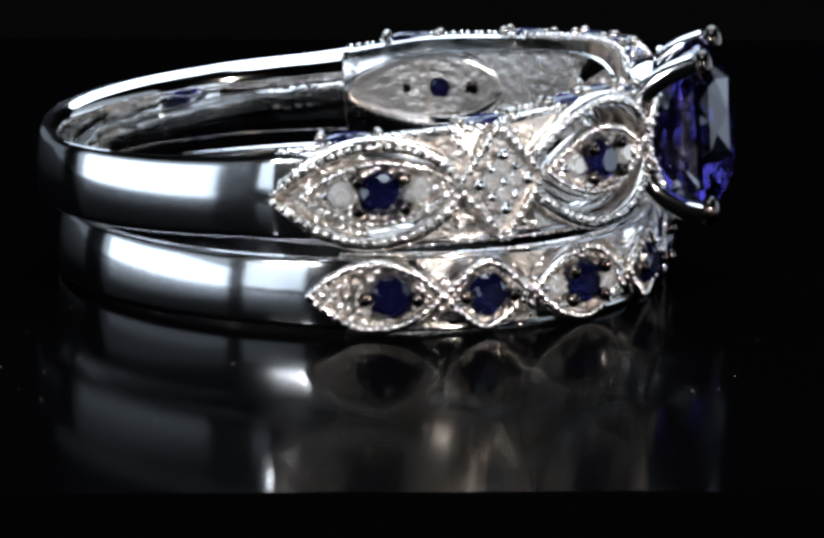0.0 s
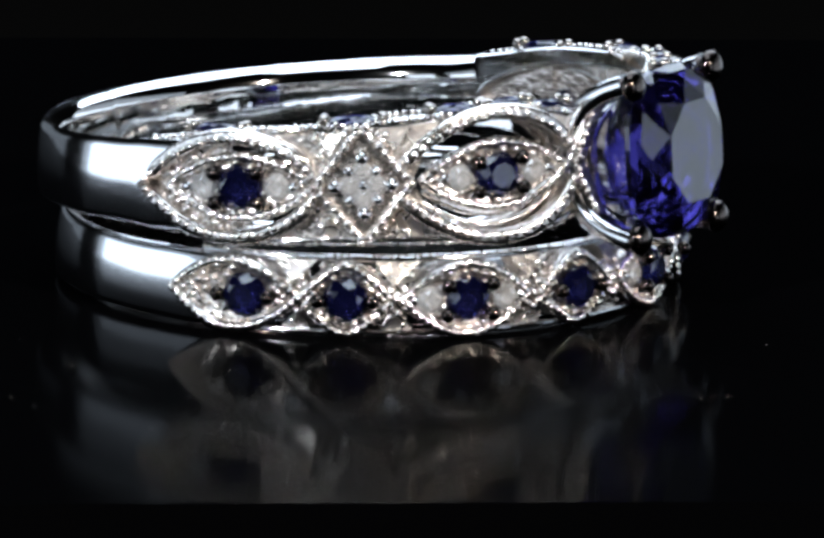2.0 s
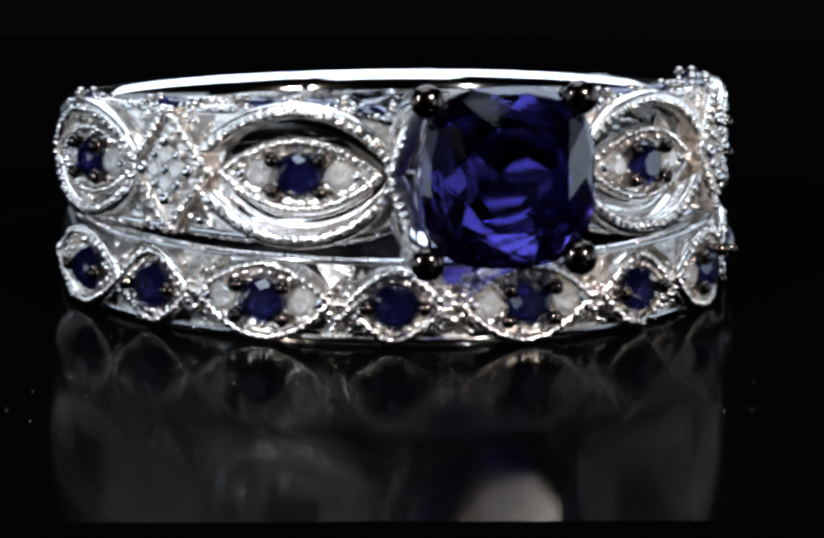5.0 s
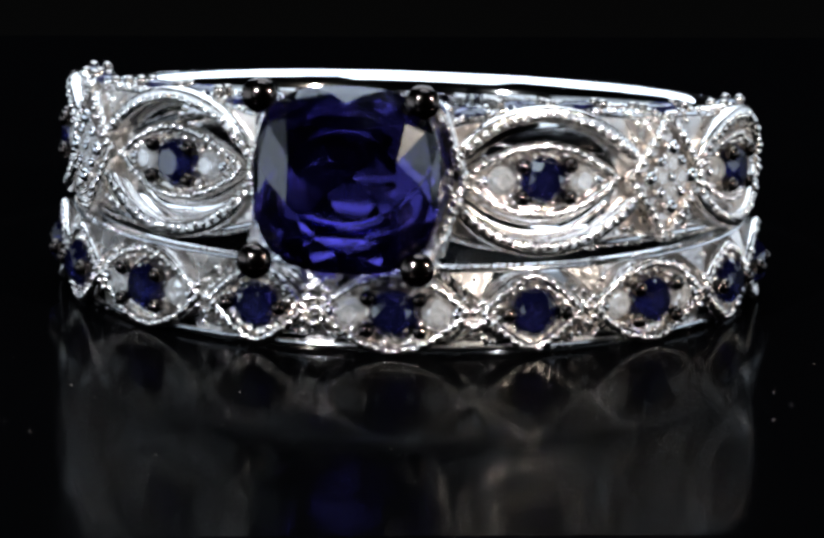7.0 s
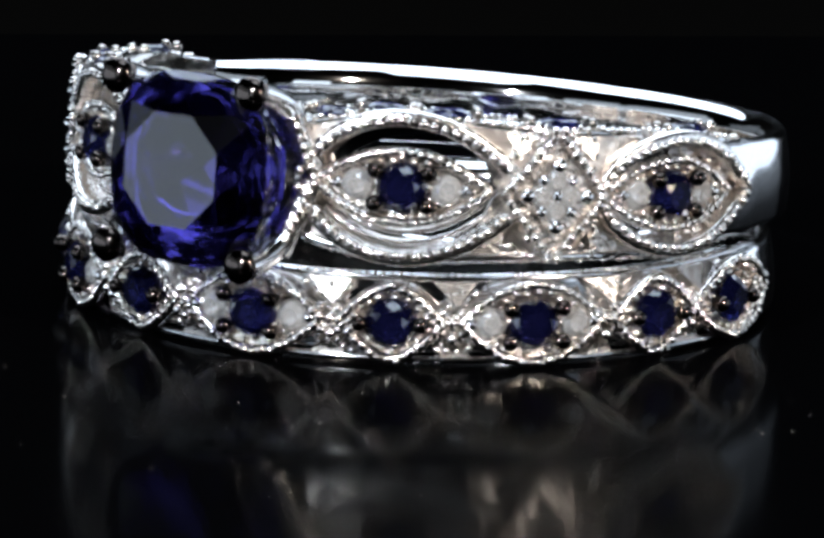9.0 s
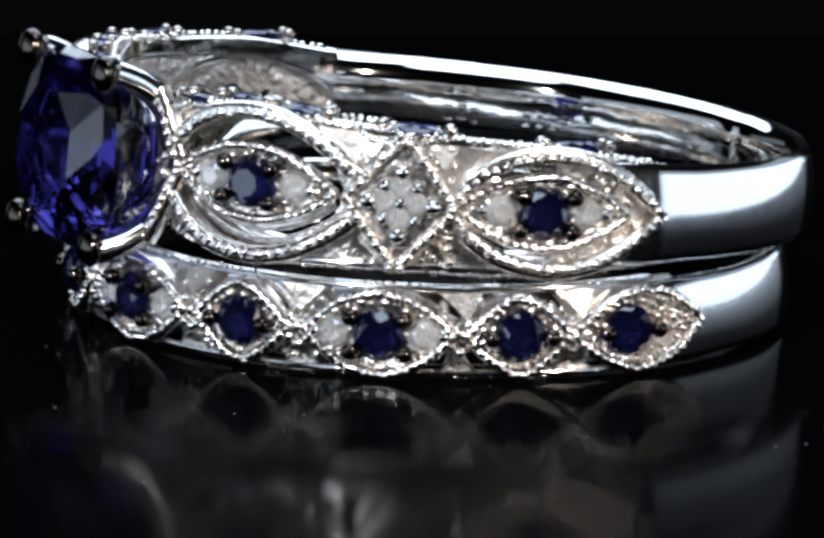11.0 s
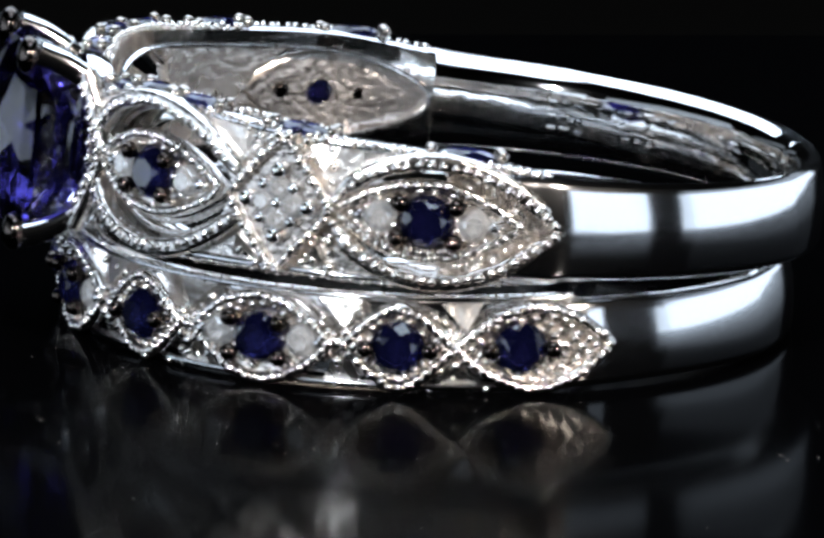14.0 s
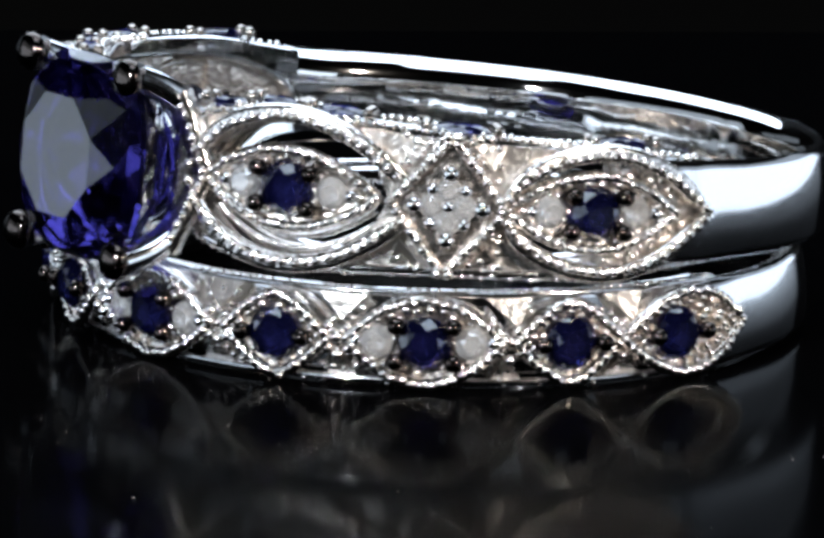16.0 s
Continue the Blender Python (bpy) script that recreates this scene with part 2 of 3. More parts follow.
EDGE = -0.0317
tagged(slab("display_stand", -0.042, 0.042, EDGE, 0.046, -0.25, 0.0, M_TABLE, 0.0, 6.0),
       "tall glossy black acrylic display block under two rings", "display stand")
tagged(slab("ground", -3, 3, -3, 3, -0.30, -0.25, M_WALL), kind="structure")
tagged(slab("wall_north", -3, 3, 3, 3.1, -0.30, 2.5, M_WALL), kind="structure")
tagged(slab("wall_south", -3, 3, -3.1, -3, -0.30, 2.5, M_WALL), kind="structure")
tagged(slab("wall_east", 3, 3.1, -3.1, 3.1, -0.30, 2.5, M_WALL), kind="structure")
tagged(slab("wall_west", -3.1, -3, -3.1, 3.1, -0.30, 2.5, M_WALL), kind="structure")
tagged(slab("ceiling", -3.1, 3.1, -3.1, 3.1, 2.5, 2.6, M_WALL), kind="structure")


def dust():
    """Fine specks of dust lying on the stand."""
    rnd, vs, fs = random.Random(12), [], []
    for _ in range(70):
        x, y, r = rnd.uniform(-0.018, 0.018), rnd.uniform(-0.026, -0.004), abs(rnd.gauss(0, 1)) * 0.000007 + 0.000006
        o = len(vs)
        vs.extend(ICO_V * r * np.array((rnd.uniform(0.7, 1.6), rnd.uniform(0.7, 1.6), 0.8)) + np.array((x, y, r * 0.7)))
        fs.extend(tuple(i + o for i in f) for f in ICO_F)
    me = bpy.data.meshes.new("dust")
    me.from_pydata([tuple(v) for v in vs], [], fs)
    me.materials.append(mat("pale_dust", (0.32, 0.29, 0.27), 0.7, vary=0.2))
    return tagged(new("dust", me), "fine pale dust on the glossy black stand", "dust", kind="stuff")


dust()
# ---- shared small meshes ----
ME_SMALL = round_gem("sapphire", 0.72, M_BLUE2, 0.44, 0.70)
ME_CHIP = round_gem("diamond", 0.44, M_CLEAR, 0.55, 0.14)
ME_TINY = round_gem("diamond", 0.34, M_CLEAR, 0.55, 0.14)
ME_EDGE = round_gem("sapphire", 0.48, M_BLUE2, 0.36)
ME_CULET = round_gem("culet", 0.36, M_BLUE2, 0.2, 0.5)
ME_GRAIN = ball_mesh("bead", 0.13, M_BEAD, 2)
ME_CLAW = ball_mesh("prong", 0.25, M_DARK, 2)
ME_CLAW_S = ball_mesh("prong", 0.175, M_EDGEBEAD, 2)
ME_CLAW_W = ball_mesh("prong", 0.18, M_GOLD, 2)
ME_BALL = ball_mesh("prong", 0.23, M_GOLD, 3)
# a black solid in place of a shaded, drilled hole
ME_HOLE = round_gem("culet", 0.22, M_DARK, 0.2, 0.3)


def setting(parent, phi, zc, r, half_len, half_high, name, chips, claws, lead=0.0, grains=True, gem_r=0.0, outline=eye_shape, thick=0.85):
    """An almond-shaped plate with a beaded border, one round sapphire, dark claws and clear side stones."""
    bm = bmesh.new()
    plate(bm, phi, half_len, lambda u: half_high * outline(u), r, r - thick, dish=0.10, zc=zc)
    eye = part(name, bm, M_CAST, parent)
    line = []
    for i in range(49):
        u = -1 + 2 * i / 48
        line.append(cyl(phi + u * half_len, zc + half_high * outline(u), r + 0.02))
    for i in range(1, 48):
        u = 1 - 2 * i / 48
        line.append(cyl(phi + u * half_len, zc - half_high * outline(u), r + 0.02))
    outs = [Vector((p.x, p.y, 0)).normalized() for p in line]
    bm = bmesh.new()
    sweep(bm, line, outs, 0.17, 0.18, closed=True, k=8)
    part("border", bm, M_ENGR, eye)
    if grains:
        for p in spaced(line, 0.27, True):
            k = random.uniform(0.85, 1.15)
            wob = Vector((random.gauss(0, 0.015), random.gauss(0, 0.015), random.gauss(0, 0.02)))
            shared("bead", ME_GRAIN, eye, Matrix.Translation((p + wob + Vector((p.x, p.y, 0)).normalized() * 0.11) * S) @ Matrix.Diagonal((k, k, k, 1)))
    shared("sapphire", ME_SMALL, eye, jewel_pose(phi + lead, zc, r + 0.16 + gem_r, 11))
    deg = math.degrees(1 / (r + 0.2))
    for dx, dz in claws:
        shared("prong", ME_CLAW, eye, jewel_pose(phi + lead + dx * deg, zc + dz, r + 0.36 + gem_r))
    for dx, mesh in chips:
        shared("diamond", mesh, eye, jewel_pose(phi + lead + dx * deg, zc, r + 0.04, random.uniform(0, 45)))
        shared("prong", ME_CLAW_W, eye, jewel_pose(phi + lead + (dx + math.copysign(0.55, dx)) * deg, zc, r + 0.10))
    room = half_len / deg
    for side in (1, -1):
        for dx, dz in ((0.62, 0.0), (0.70, 0.16), (0.70, -0.16), (0.80, 0.0), (0.54, 0.30), (0.54, -0.30)):
            x = side * dx * room
            if abs(x - lead / deg) > (0.95 if not chips else 1.78):
                shared("bead", ME_GRAIN, eye, jewel_pose(phi + x * deg, zc + dz * half_high, r + 0.05))
    # fine raised grains over the floor of the setting
    spots, rnd = [], random.Random(int(phi * 10) + 77)
    for _ in range(500):
        u = rnd.uniform(-0.88, 0.88)
        v = rnd.uniform(-0.84, 0.84)
        x, z = u * room - lead / deg, v * half_high * outline(u)
        clear = min([math.hypot(x, z) - 0.74] + [math.hypot(x - dx, z) - 0.46 for dx, _ in chips])
        if clear > 0 and all(math.hypot(x - a, z - b) > 0.23 for a, b in spots):
            spots.append((x, z))
    if spots:
        bead_row("milgrain", [(cyl(phi + lead + x * deg, zc + z, r + 0.02), rnd.uniform(0.10, 0.14)) for x, z in spots], eye, M_BEAD)
    return eye


FOUR = [(0.74, 0.47), (-0.74, 0.47), (0.74, -0.47), (-0.74, -0.47)]
TWO = [(0.84, 0.0), (-0.84, 0.0)]

# ---- the upper ring, with the large stone ----


def engagement_ring():
    ring = tagged(new("sapphire_ring"), "white gold openwork ring with a large cushion-cut blue sapphire", "ring", "stacked rings")
    edge = smooth_table([(0, 1.2), (12, 1.45), (18, 1.8), (26, 2.08), (34, 2.12), (46, 2.02), (58, 1.92), (72, 1.86), (82, 1.78), (92, 1.56), (101, 1.38), (112, 1.32), (140, 1.25), (180, 1.22)])
    wave_a = smooth_table([(64.5, 0.12), (67, 0.72), (71, 1.22), (76, 1.52), (81, 1.60), (86, 1.45), (91, 1.08), (95, 0.60), (97.2, 0.28), (98.8, 0.0)])
    wave_b = smooth_table([(16.2, 0.28), (18, 0.75), (21, 1.3), (25, 1.72), (30, 1.95), (35, 1.95), (41, 1.66), (46, 1.15), (49.5, 0.68), (52.5, 0.40)])
    bm = bmesh.new()
    swell = lambda p: max(0.0, math.sin(radians(p))) ** 0.5 if p < 180 else 0.0
    fold = lambda p: min(p, 360 - p)
    flare = lambda p: 0.13 * math.exp(-(max(0.0, fold(p) - 97) / 6.0) ** 2)
    shank(bm, 86.5, 273.5, lambda p: min(edge(fold(p)) - 0.02, 1.42),
          lambda p: 9.62 if fold(p) < 98.6 else 9.30 + (0.42 + 0.26 * swell(p)) * min(1.0, max(0.0, (fold(p) - 99) / 40)),
          lambda p: 10.38 + flare(p) + (0.22 + 0.30 * swell(p)) * min(1.0, max(0.0, (fold(p) - 95) / 50)),
          field=lambda p: wave_a(fold(p)), n=260, rough_from=98.6)
    part("shank", bm, M_GOLD, ring, "plain polished white gold band")
    # the long opening on the inside of each shoulder
    opening = lambda p: (edge(p) - 0.50) * max(0.0, 1 - abs((p - 59.5) / 38.5) ** 5) ** 0.5
    for sgn in (1, -1):
        for up in (1, -1):
            bm = bmesh.new()
            web(bm, sgn, up, 14, 98.6, opening, lambda p: edge(p) - 0.04, 9.52, 9.26)
            part("liner", bm, M_INNER, ring, "polished inner face of the band")
        loop = [cyl(sgn * p, opening(p), 9.30) for p in 59.5 - 38.5 * np.cos(np.linspace(0, math.pi, 90))]
        loop += [cyl(sgn * p, -opening(p), 9.30) for p in 59.5 + 38.5 * np.cos(np.linspace(0.03, math.pi - 0.03, 88))]
        bm = bmesh.new()
        sweep(bm, loop, [Vector((p.x, p.y, 0)).normalized() for p in loop], 0.09, 0.12, closed=True)
        part("inner_rim", bm, M_GOLD, ring)
        lip = [cyl(sgn * p, edge(p) + 0.03, 9.40) for p in np.linspace(15, 62, 60)]
        bead_row("milgrain", [(p, 0.105) for p in spaced(lip, 0.24)], ring, M_BEAD)
        # rails along both edges
        for up in (1, -1):
            line = [cyl(sgn * p, up * (edge(p) - 0.14), 9.71) for p in np.linspace(13, 97, 80)]
            outs = [Vector((p.x, p.y, 0)).normalized() for p in line]
            bm = bmesh.new()
            sweep(bm, line, outs, 0.15, 0.42, power=0.6, k=12)
            part("rail", bm, M_GOLD, ring)
            bead_row("milgrain", [(p + Vector((p.x, p.y, 0)).normalized() * 0.36 + Vector((0, 0, up * 0.09)), 0.115 if up > 0 else 0.08) for p in spaced(line[4:], 0.25)], ring, M_BEAD)
        # outer strands that cross at the lattice
        for wave, lo, hi in ((wave_a, 64.5, 98.8), (wave_b, 16.2, 52.0)):
            for up in (1, -1):
                ps = np.linspace(lo, hi, 70)
                line = [cyl(sgn * p, up * wave(p), 10.22) for p in ps]
                outs = [Vector((p.x, p.y, 0)).normalized() for p in line]
                bm = bmesh.new()
                thin = [min(1.0, 0.35 + 0.11 * min(i, 69 - i)) for i in range(70)]
                sweep(bm, line, outs, [0.25 * q for q in thin], [0.30 * q for q in thin], power=0.55, k=16)
                part("strand", bm, M_STRAND, ring)
                bead_row("milgrain", [(p + Vector((p.x, p.y, 0)).normalized() * 0.25 + Vector((0, 0, -up * 0.06)), 0.14) for p in spaced(line, 0.31)], ring, M_BEAD)
        bm = bmesh.new()
        plate(bm, sgn * 90.0, 8.5, lambda u: max(0.05, wave_a(90.0 + sgn * u * 8.5) - 0.05), 10.00, 9.66, nu=30, nv=6)
        back = part("back_plate", bm, M_CAST, ring)
        rnd = random.Random(31 + sgn)
        spots = []
        for _ in range(260):
            p, z = rnd.uniform(81.5, 97), rnd.uniform(-1.4, 1.4)
            if 0.98 * eye_shape(max(-1, min(1, (p - 79) / 14.0))) + 0.15 < abs(z) < wave_a(p) - 0.2:
                spots.append((cyl(sgn * p, z, 10.07), rnd.uniform(0.09, 0.14)))
        bead_row("milgrain", spots, back, M_BEAD)
        # lattice between the two almonds
        bm = bmesh.new()
        for up in (1, -1):
            web(bm, sgn, up, 17, 98, lambda p: (wave_b(p) - 0.06) * min(1.0, max(0.0, (48.0 - p) / 3.0)) if p < 49.5 else (wave_a(p) - 0.06 if p > 64.5 else 0.0), lambda p: edge(p) - 0.10, 10.02, 9.64)
        lattice = part("lattice", bm, M_SATIN, ring)
        rnd = random.Random(5 + sgn)
        spots = []
        for _ in range(150):
            p, z = rnd.uniform(49, 65), rnd.uniform(-1.75, 1.75)
            if abs(p - 56.8) / 8.2 + abs(z) / 1.72 > 1.08 and (p > 51 or abs(z) > 0.9) and (p < 63 or abs(z) > 0.6):
                spots.append((cyl(sgn * p, z, 10.04), rnd.uniform(0.10, 0.17)))
        bead_row("milgrain", spots, lattice, M_BEAD)
        bm = bmesh.new()
        plate(bm, sgn * 56.8, 8.2, lambda u: 1.78 * (1 - abs(u)), 10.34, 9.75, nu=20)
        part("lozenge", bm, M_CAST, lattice)
        deg = math.degrees(1 / 10.4)
        # four bars round the lozenge, which run on and cross at the band's edges
        for su in (1, -1):
            for up in (1, -1):
                bar = [cyl(sgn * 56.8 + su * 8.4 * (1 - t) - su * 1.2 * max(0.0, t - 0.9) * 10, up * 1.84 * t, 10.38 + 0.06 * t * (1 - t)) for t in np.linspace(0, 1, 14)]
                bm = bmesh.new()
                sweep(bm, bar, [Vector((p.x, p.y, 0)).normalized() for p in bar], 0.13, 0.14, power=0.8, k=10)
                part("bar", bm, M_STRAND, lattice)
                bead_row("milgrain", [(p + Vector((p.x, p.y, 0)).normalized() * 0.12, 0.15) for p in spaced(bar, 0.31)], lattice, M_BEAD)
                # bright cut facets between the bars and the rails
                bm = bmesh.new()
                c, w = sgn * 56.8 + su * 5.6, random.uniform(2.2, 3.0)
                out = [(c - w, up * 1.74, 10.02), (c + w, up * 1.70, 10.05), (c + su * random.uniform(-0.4, 1.2), up * random.uniform(0.92, 1.08), 10.34)]
                vo, vi = [bm.verts.new(cyl(*q)) for q in out], [bm.verts.new(cyl(q[0], q[1], 9.8)) for q in out]
                bm.faces.new(vo)
                bm.faces.new(vi)
                for k in range(3):
                    bm.faces.new((vo[k], vo[(k + 1) % 3], vi[(k + 1) % 3], vi[k]))
                part("facet", bm, M_SATIN, lattice, smooth=False)
        for dx, dz in ((0, 0.42), (0, -0.42), (0.42, 0), (-0.42, 0)):
            shared("diamond", ME_TINY, lattice, jewel_pose(sgn * 56.8 + dx * deg, dz, 10.46, random.uniform(0, 45)))
        for dx, dz in ((0, 0.88), (0, -0.88), (0.88, 0), (-0.88, 0)):
            shared("prong", ME_BALL, lattice, jewel_pose(sgn * 56.8 + dx * deg, dz, 10.54))
        for dx, dz in ((0, 0), (0.43, 0.45), (-0.43, 0.45), (0.43, -0.45), (-0.43, -0.45)):
            shared("prong", ME_CLAW_W, lattice, jewel_pose(sgn * 56.8 + dx * deg, dz, 10.52))
        setting(ring, sgn * 32.4, 0.0, 10.15, 14.0, 1.02, "almond_setting", [(1.28, ME_CHIP), (-1.28, ME_CHIP)], FOUR, thick=0.42)
        setting(ring, sgn * 79.0, 0.0, 10.20, 14.0, 0.98, "almond_setting", [(1.25, ME_CHIP), (-1.25, ME_CHIP)], FOUR, thick=0.42)
        # polished inner bars under the open almonds
        for up, k in ((-1, 0.62), (-1, 0.30), (1, 0.75)):
            mid = lambda p: up * (1.02 * eye_shape((p - 32.4) / 14.0) * (1 - k) + wave_b(p) * k)
            line = [cyl(sgn * p, mid(p), 9.78) for p in np.linspace(20, 46, 40)]
            bm = bmesh.new()
            sweep(bm, line, [Vector((p.x, p.y, 0)).normalized() for p in line], 0.085, 0.10)
            part("inner_bar", bm, M_STRAND, ring)
        # backs of the stones, seen from inside the ring
        for p in (79.0, 32.4):
            shared("culet", ME_CULET, ring, jewel_pose(sgn * p, 0, 9.66) @ Matrix.Rotation(math.pi, 4, "X"))
            # holes behind the side stones: their shade is drawn as small black pieces
            for q in (-7.0, 7.0):
                shared("culet", ME_HOLE, ring, jewel_pose(sgn * p + q, 0, 9.68) @ Matrix.Rotation(math.pi, 4, "X"))
        # long stones set in the upper edge, with pairs of dark beads at their ends
        for p, ln in ((84, 1.7), (58, 1.7), (39, 1.5), (29, 1.3), (20.5, 1.3)):
            r = 9.80
            m = Matrix.Translation(cyl(sgn * p, edge(p) + 0.02, r) * S) @ Matrix.Rotation(radians(sgn * p), 4, "Z") @ Matrix.Diagonal((ln, 0.85, 1.0, 1.0))
            shared("sapphire", ME_EDGE, ring, m)
            for q in (-1, 1):
                for dr in (-0.22, 0.20):
                    spot = cyl(sgn * p + q * (ln * 2.65 + 0.9), edge(p) + 0.10, r + dr)
                    shared("prong", ME_CLAW_S, ring, Matrix.Translation(spot * S))
    # low bars added to the inner face, shaped to give its reflected light patches
    for first, count in ((106.0, 4), (-120.0, 3), (-134.0, 4)):
        for i in range(count):
            p = first + math.copysign(i * 2.4, first)
            r = 9.30 + (0.42 + 0.26 * swell(p % 360)) * min(1.0, max(0.0, (abs(p) - 99) / 40))
            bm = bmesh.new()
            for z in (0.36, -0.04, -0.40):
                half = random.uniform(0.5, 0.85)
                line = [cyl(p + q, z + 0.05 * math.sin(9 * i), r - 0.005) for q in (-half, 0.0, half)]
                sweep(bm, line, [-Vector((v.x, v.y, 0)).normalized() for v in line], 0.10, 0.022, k=8)
            part("stamp", bm, M_INNER, ring)
    # beaded shoulders that split towards the claws
    for sgn in (1, -1):
        for up in (1, -1):
            knots = smooth_table([(0.0, 0.10), (0.35, 0.85), (0.7, 1.6), (1.0, 2.1)])
            swing = smooth_table([(0.0, 17.0), (0.35, 15.4), (0.7, 14.0), (1.0, 13.0)])
            line = [cyl(sgn * swing(t) + 1.0, up * knots(t), 10.15 + 0.45 * t) for t in np.linspace(0, 1, 20)]
            bm = bmesh.new()
            sweep(bm, line, [Vector((p.x, p.y, 0)).normalized() for p in line], 0.34, 0.30, power=0.75, k=12)
            part("shoulder", bm, M_ENGR, ring)
            bead_row("milgrain", [(p + Vector((p.x, p.y, 0)).normalized() * 0.25 + radial(sgn * 100) * 0.10, 0.155) for p in spaced(line, 0.295)], ring, M_BEAD)
    # head: four claws that cup the stone
    for sx in (1, -1):
        for sz in (1, -1):
            ctrl = [Vector((sx * 2.45, -9.45, sz * 0.25)), Vector((sx * 2.45, -9.6, sz * 0.9)), Vector((sx * 2.42, -10.0, sz * 1.65)), Vector((sx * 2.4, -10.8, sz * 2.2)), Vector((sx * 2.38, -11.6, sz * 2.48))]
            line = []
            for i in range(4):
                p0, p1, p2, p3 = ctrl[max(i - 1, 0)], ctrl[i], ctrl[i + 1], ctrl[min(i + 2, 4)]
                for t in np.linspace(0, 1, 8, endpoint=(i == 3)):
                    line.append(0.5 * ((2 * p1) + (p2 - p0) * t + (2 * p0 - 5 * p1 + 4 * p2 - p3) * t * t + (3 * p1 - p0 - 3 * p2 + p3) * t ** 3))
            outs = [Vector((0, 0.35, sz)).normalized() for _ in line]
            bm = bmesh.new()
            sweep(bm, line, outs, [0.52 - 0.06 * i / len(line) for i in range(len(line))], 0.37, k=20, power=0.75)
            arm = part("claw_arm", bm, M_GOLD, ring)
            bm = bmesh.new()
            bmesh.ops.create_uvsphere(bm, u_segments=24, v_segments=16, radius=0.53)
            for v in bm.verts:
                v.co = Vector((v.co.x, v.co.y * 0.62, v.co.z)) + Vector((sx * 2.40, -11.85, sz * 2.42))
            part("claw_tip", bm, M_DARK, arm, "dark rounded claw tip")
    bm = bmesh.new()
    line = [Vector((1.95 * math.cos(a), -9.75, 1.5 * math.sin(a))) for a in np.linspace(0, math.tau, 40, endpoint=False)]
    sweep(bm, line, [Vector((0, -1, 0))] * 40, 0.25, 0.28, closed=True)
    part("gallery", bm, M_GOLD, ring)
    bm = bmesh.new()
    rings = []
    for r, y, n in ((2.10, -9.40, 2.4), (2.20, -9.65, 2.5), (2.24, -9.9, 2.5), (2.22, -10.05, 2.5), (2.10, -10.08, 2.5), (1.95, -9.8, 2.4), (1.80, -9.40, 2.3)):
        ring_now = []
        for i in range(64):
            a = math.tau * i / 64
            c, h = math.cos(a), math.sin(a)
            k = r * (abs(c) ** n + abs(h) ** n) ** (-1 / n)
            ring_now.append(bm.verts.new((k * c + 0.2, y, k * h + 0.05)))
        rings.append(ring_now)
    for a, b in zip(rings, rings[1:] + rings[:1]):
        for i in range(64):
            bm.faces.new((a[i], a[(i + 1) % 64], b[(i + 1) % 64], b[i]))
    part("cup", bm, M_GOLD, ring, "polished white gold cup under the stone")
    me = cushion_gem("center_stone", 2.74, M_BLUE)
    shared("center_stone", me, ring, jewel_pose(1.0, 0.05, 11.6) @ Matrix.Rotation(radians(-0.3), 4, "X"))
    tagged(ring.children[-1], "large cushion-cut deep blue sapphire")
    return ring


# ---- the lower band ----


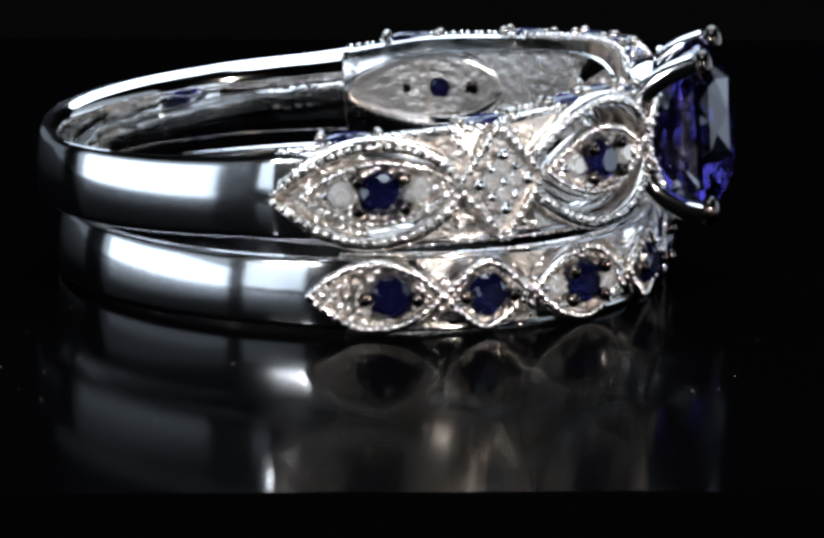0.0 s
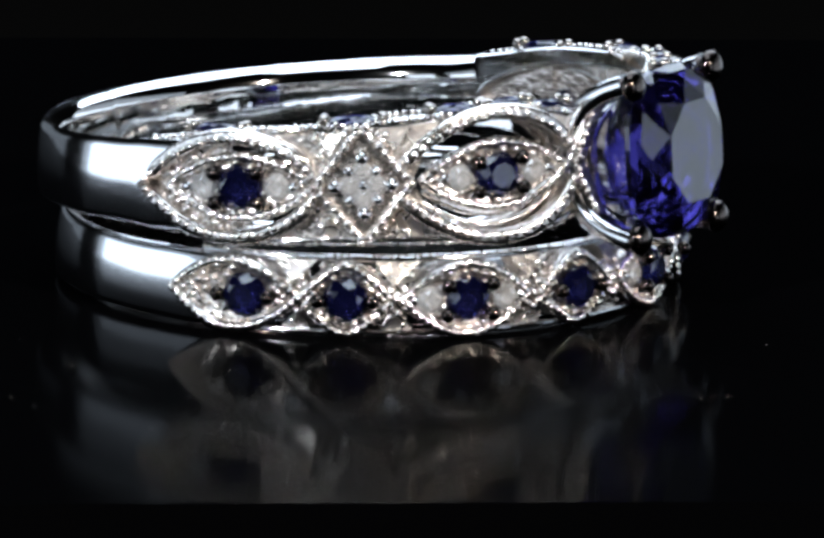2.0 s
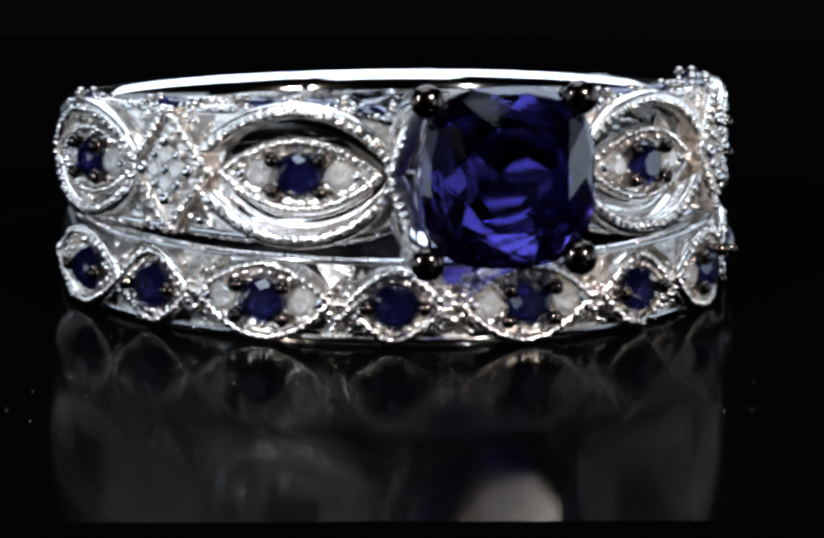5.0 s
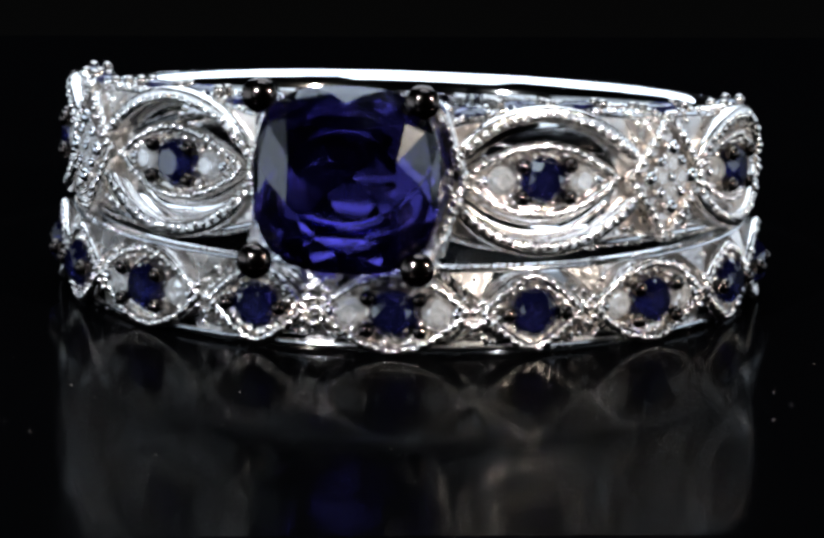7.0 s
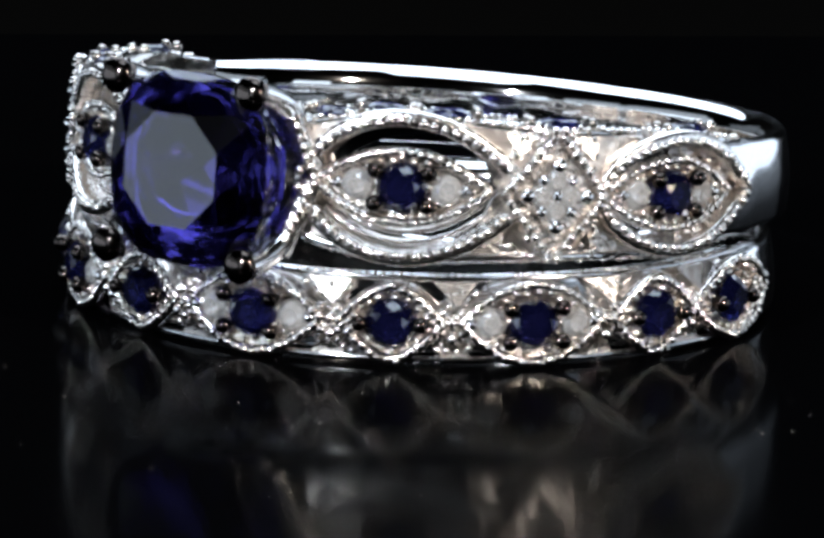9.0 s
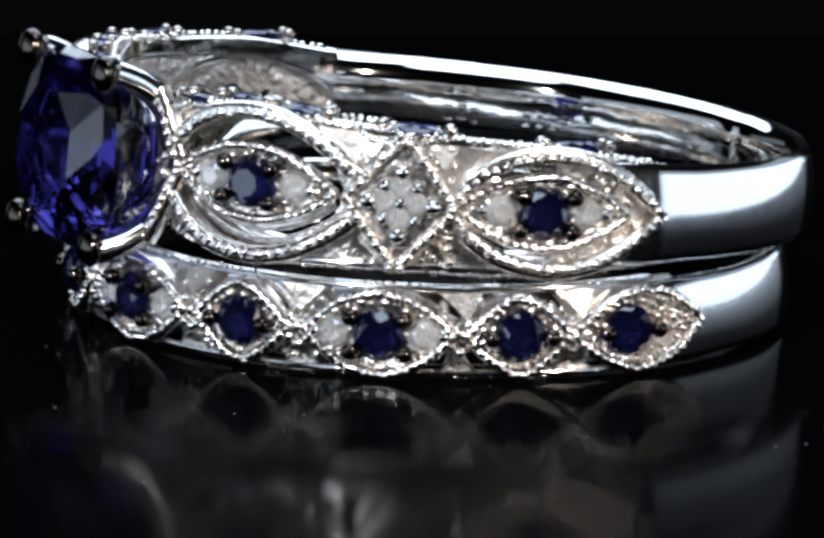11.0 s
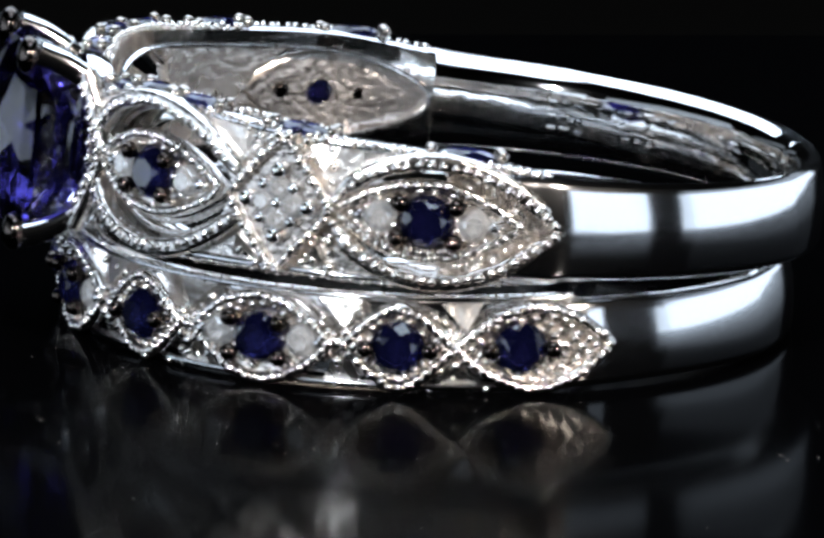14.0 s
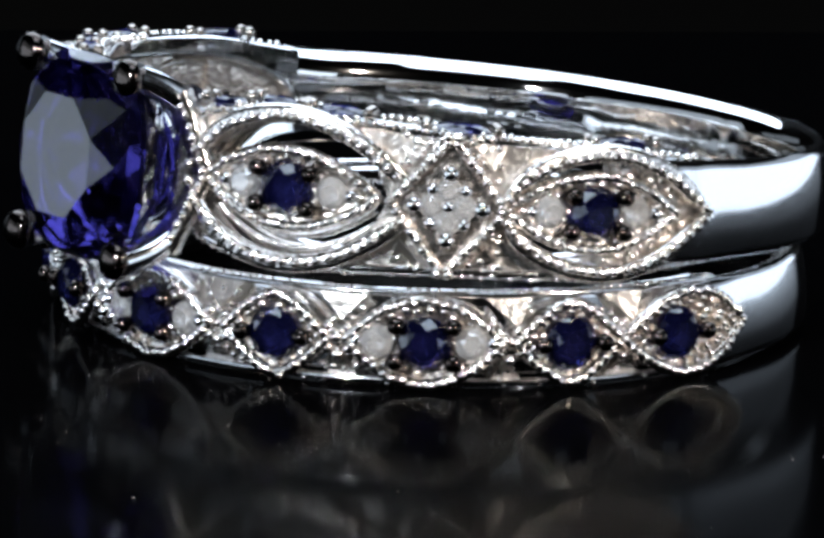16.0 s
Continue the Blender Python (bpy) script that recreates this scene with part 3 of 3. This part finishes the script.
def wedding_band():
    ring = tagged(new("sapphire_band"), "white gold band with nine round blue sapphires", "ring", "stacked rings")
    zc = 1.28
    hw = smooth_table([(0, 1.2), (100, 1.18), (112, 1.14), (140, 1.15), (180, 1.17)])
    bm = bmesh.new()
    shank(bm, 88, 272, lambda p: hw(min(p, 360 - p)), lambda p: 9.25, lambda p: 10.02 + 0.13 * math.exp(-((min(p, 360 - p) - 97) / 6.0) ** 2) + (0.14 + 0.20 * max(0.0, math.sin(radians(p)) if p < 180 else 0.0)) * min(1.0, max(0.0, (min(p, 360 - p) - 95) / 40)), zc=lambda p: 1.30 - 0.10 * max(0, (min(p, 360 - p) - 90) / 90),
          field=lambda p: 1.05 * eye_shape(max(-1, min(1, (min(p, 360 - p) - 88.5) / 12.2))))
    part("shank", bm, M_GOLD, ring, "plain polished white gold band")
    bm = bmesh.new()
    shank(bm, -93, 93, lambda p: 1.22, lambda p: 9.0, lambda p: 9.55, dome=0.05, zc=lambda p: 1.34)
    part("sleeve", bm, M_GOLD, ring)
    for up in (1, -1):
        line = [cyl(p, 1.36 + up * 1.17, 9.85) for p in np.linspace(-95, 95, 140)]
        outs = [Vector((p.x, p.y, 0)).normalized() for p in line]
        bm = bmesh.new()
        sweep(bm, line, outs, 0.10, 0.12, k=8)
        rail = part("rail", bm, M_GOLD, ring)
        bead_row("milgrain", [(p + Vector((0, 0, up * 0.06)), 0.08) for p in spaced(line, 0.25)], ring, M_BEAD)
    for p in (0, 45.5, -45.5):
        setting(ring, p, zc, 10.12, 11.6, 1.12, "almond_setting", [(1.25, ME_CHIP), (-1.25, ME_CHIP)], FOUR)
    for p in (22.85, 67.5, -22.85, -67.5):
        setting(ring, p, zc, 10.12, 8.2, 1.06, "round_setting", [], TWO, outline=lambda u: max(0.0, 1 - abs(u) ** 1.6))
    for s in (1, -1):
        setting(ring, s * 88.5, zc, 10.12, 12.2, 1.08, "end_setting", [], TWO, lead=-s * 2.6)
    # grains where the settings meet
    spots = []
    for p in (13.0, 32.5, 58.2, 76.2):
        for s in (1, -1):
            for dx, dz in ((0, 0), (1.5, 0.30), (-1.5, 0.30), (1.5, -0.30), (-1.5, -0.30), (0, -0.45)):
                spots.append((cyl(s * p + dx, zc + dz, 10.10), 0.17))
            for _ in range(26):
                dz = random.uniform(-0.95, 0.95)
                dx = random.uniform(-1.0, 1.0) * (1.2 + 3.6 * abs(dz))
                spots.append((cyl(s * p + dx, zc + 0.05 + dz, 10.14 - 0.30 * abs(dz)), random.uniform(0.08, 0.14)))
    bead_row("milgrain", spots, ring, M_BEAD)
    # bright three-cornered facets between the settings, leaning inwards at the band's edge
    for p in (12.4, 33.0, 58.0, 77.0):
        for s in (1, -1):
            for up in (1, -1):
                bm = bmesh.new()
                a, w = s * p, (4.6 if up > 0 else 3.6) * random.uniform(0.75, 1.1)
                out = [(a - w, 1.36 + up * 1.20, 9.80), (a + w, 1.36 + up * 1.20, 9.80), (a + random.uniform(-1.5, 1.5), 1.36 + up * random.uniform(0.34, 0.52), 10.2)]
                vo = [bm.verts.new(cyl(*q)) for q in out]
                vi = [bm.verts.new(cyl(q[0], q[1], 9.4)) for q in out]
                bm.faces.new(vo)
                bm.faces.new(vi)
                for k in range(3):
                    bm.faces.new((vo[k], vo[(k + 1) % 3], vi[(k + 1) % 3], vi[k]))
                part("facet", bm, M_SATIN, ring, smooth=False)
    return ring


top_ring = engagement_ring()
OVAL[:] = [1.03, 0.985]
low_ring = wedding_band()


# ---- what moves: both rings turn together on the stand ----
def motions():
    turn = [(0.0, 85.25), (0.5, 78.53), (1.0, 71.84), (1.5, 65.24), (2.0, 58.61), (2.5, 51.95), (3.0, 45.37), (3.5, 38.75), (4.0, 32.0),
            (4.8, 21.0), (5.6, 9.95), (6.5, -2.57), (7.0, -9.38), (7.5, -16.06), (8.0, -22.70), (8.5, -29.19), (9.0, -35.70), (9.5, -42.09), (10.0, -48.46),
            (10.8, -58.7), (11.6, -69.0), (12.5, -80.68), (13.0, -87.4), (13.1, -88.7), (13.2, -89.7), (13.3, -89.4), (13.4, -88.1), (13.5, -86.67), (14.0, -79.51), (14.5, -72.91), (15.0, -66.43), (15.5, -60.21), (16.0, -54.36)]
    lean = Matrix.Translation((0, 0, 4.47 * S)) @ Matrix.Rotation(radians(-4.5), 4, "X")
    spin = Matrix.Translation((0, -0.2 * S, 0)) @ Matrix.Rotation(radians(7.0), 4, "Z")
    top_spin = Matrix.Rotation(radians(-1.0), 4, "Z")
    top_rows, low_rows = [], []
    for t, a in turn:
        c, s = math.cos(radians(a)), math.sin(radians(a))
        base = pose((-0.506 + 0.235 * c - 0.863 * s) * S, (0.235 * s + 0.863 * c) * S, 0, 0, 0, a)
        top_rows.append((t, base @ lean @ top_spin))
        low_rows.append((t, base @ spin))
    walk(top_ring, top_rows)
    walk(low_ring, low_rows)


motions()
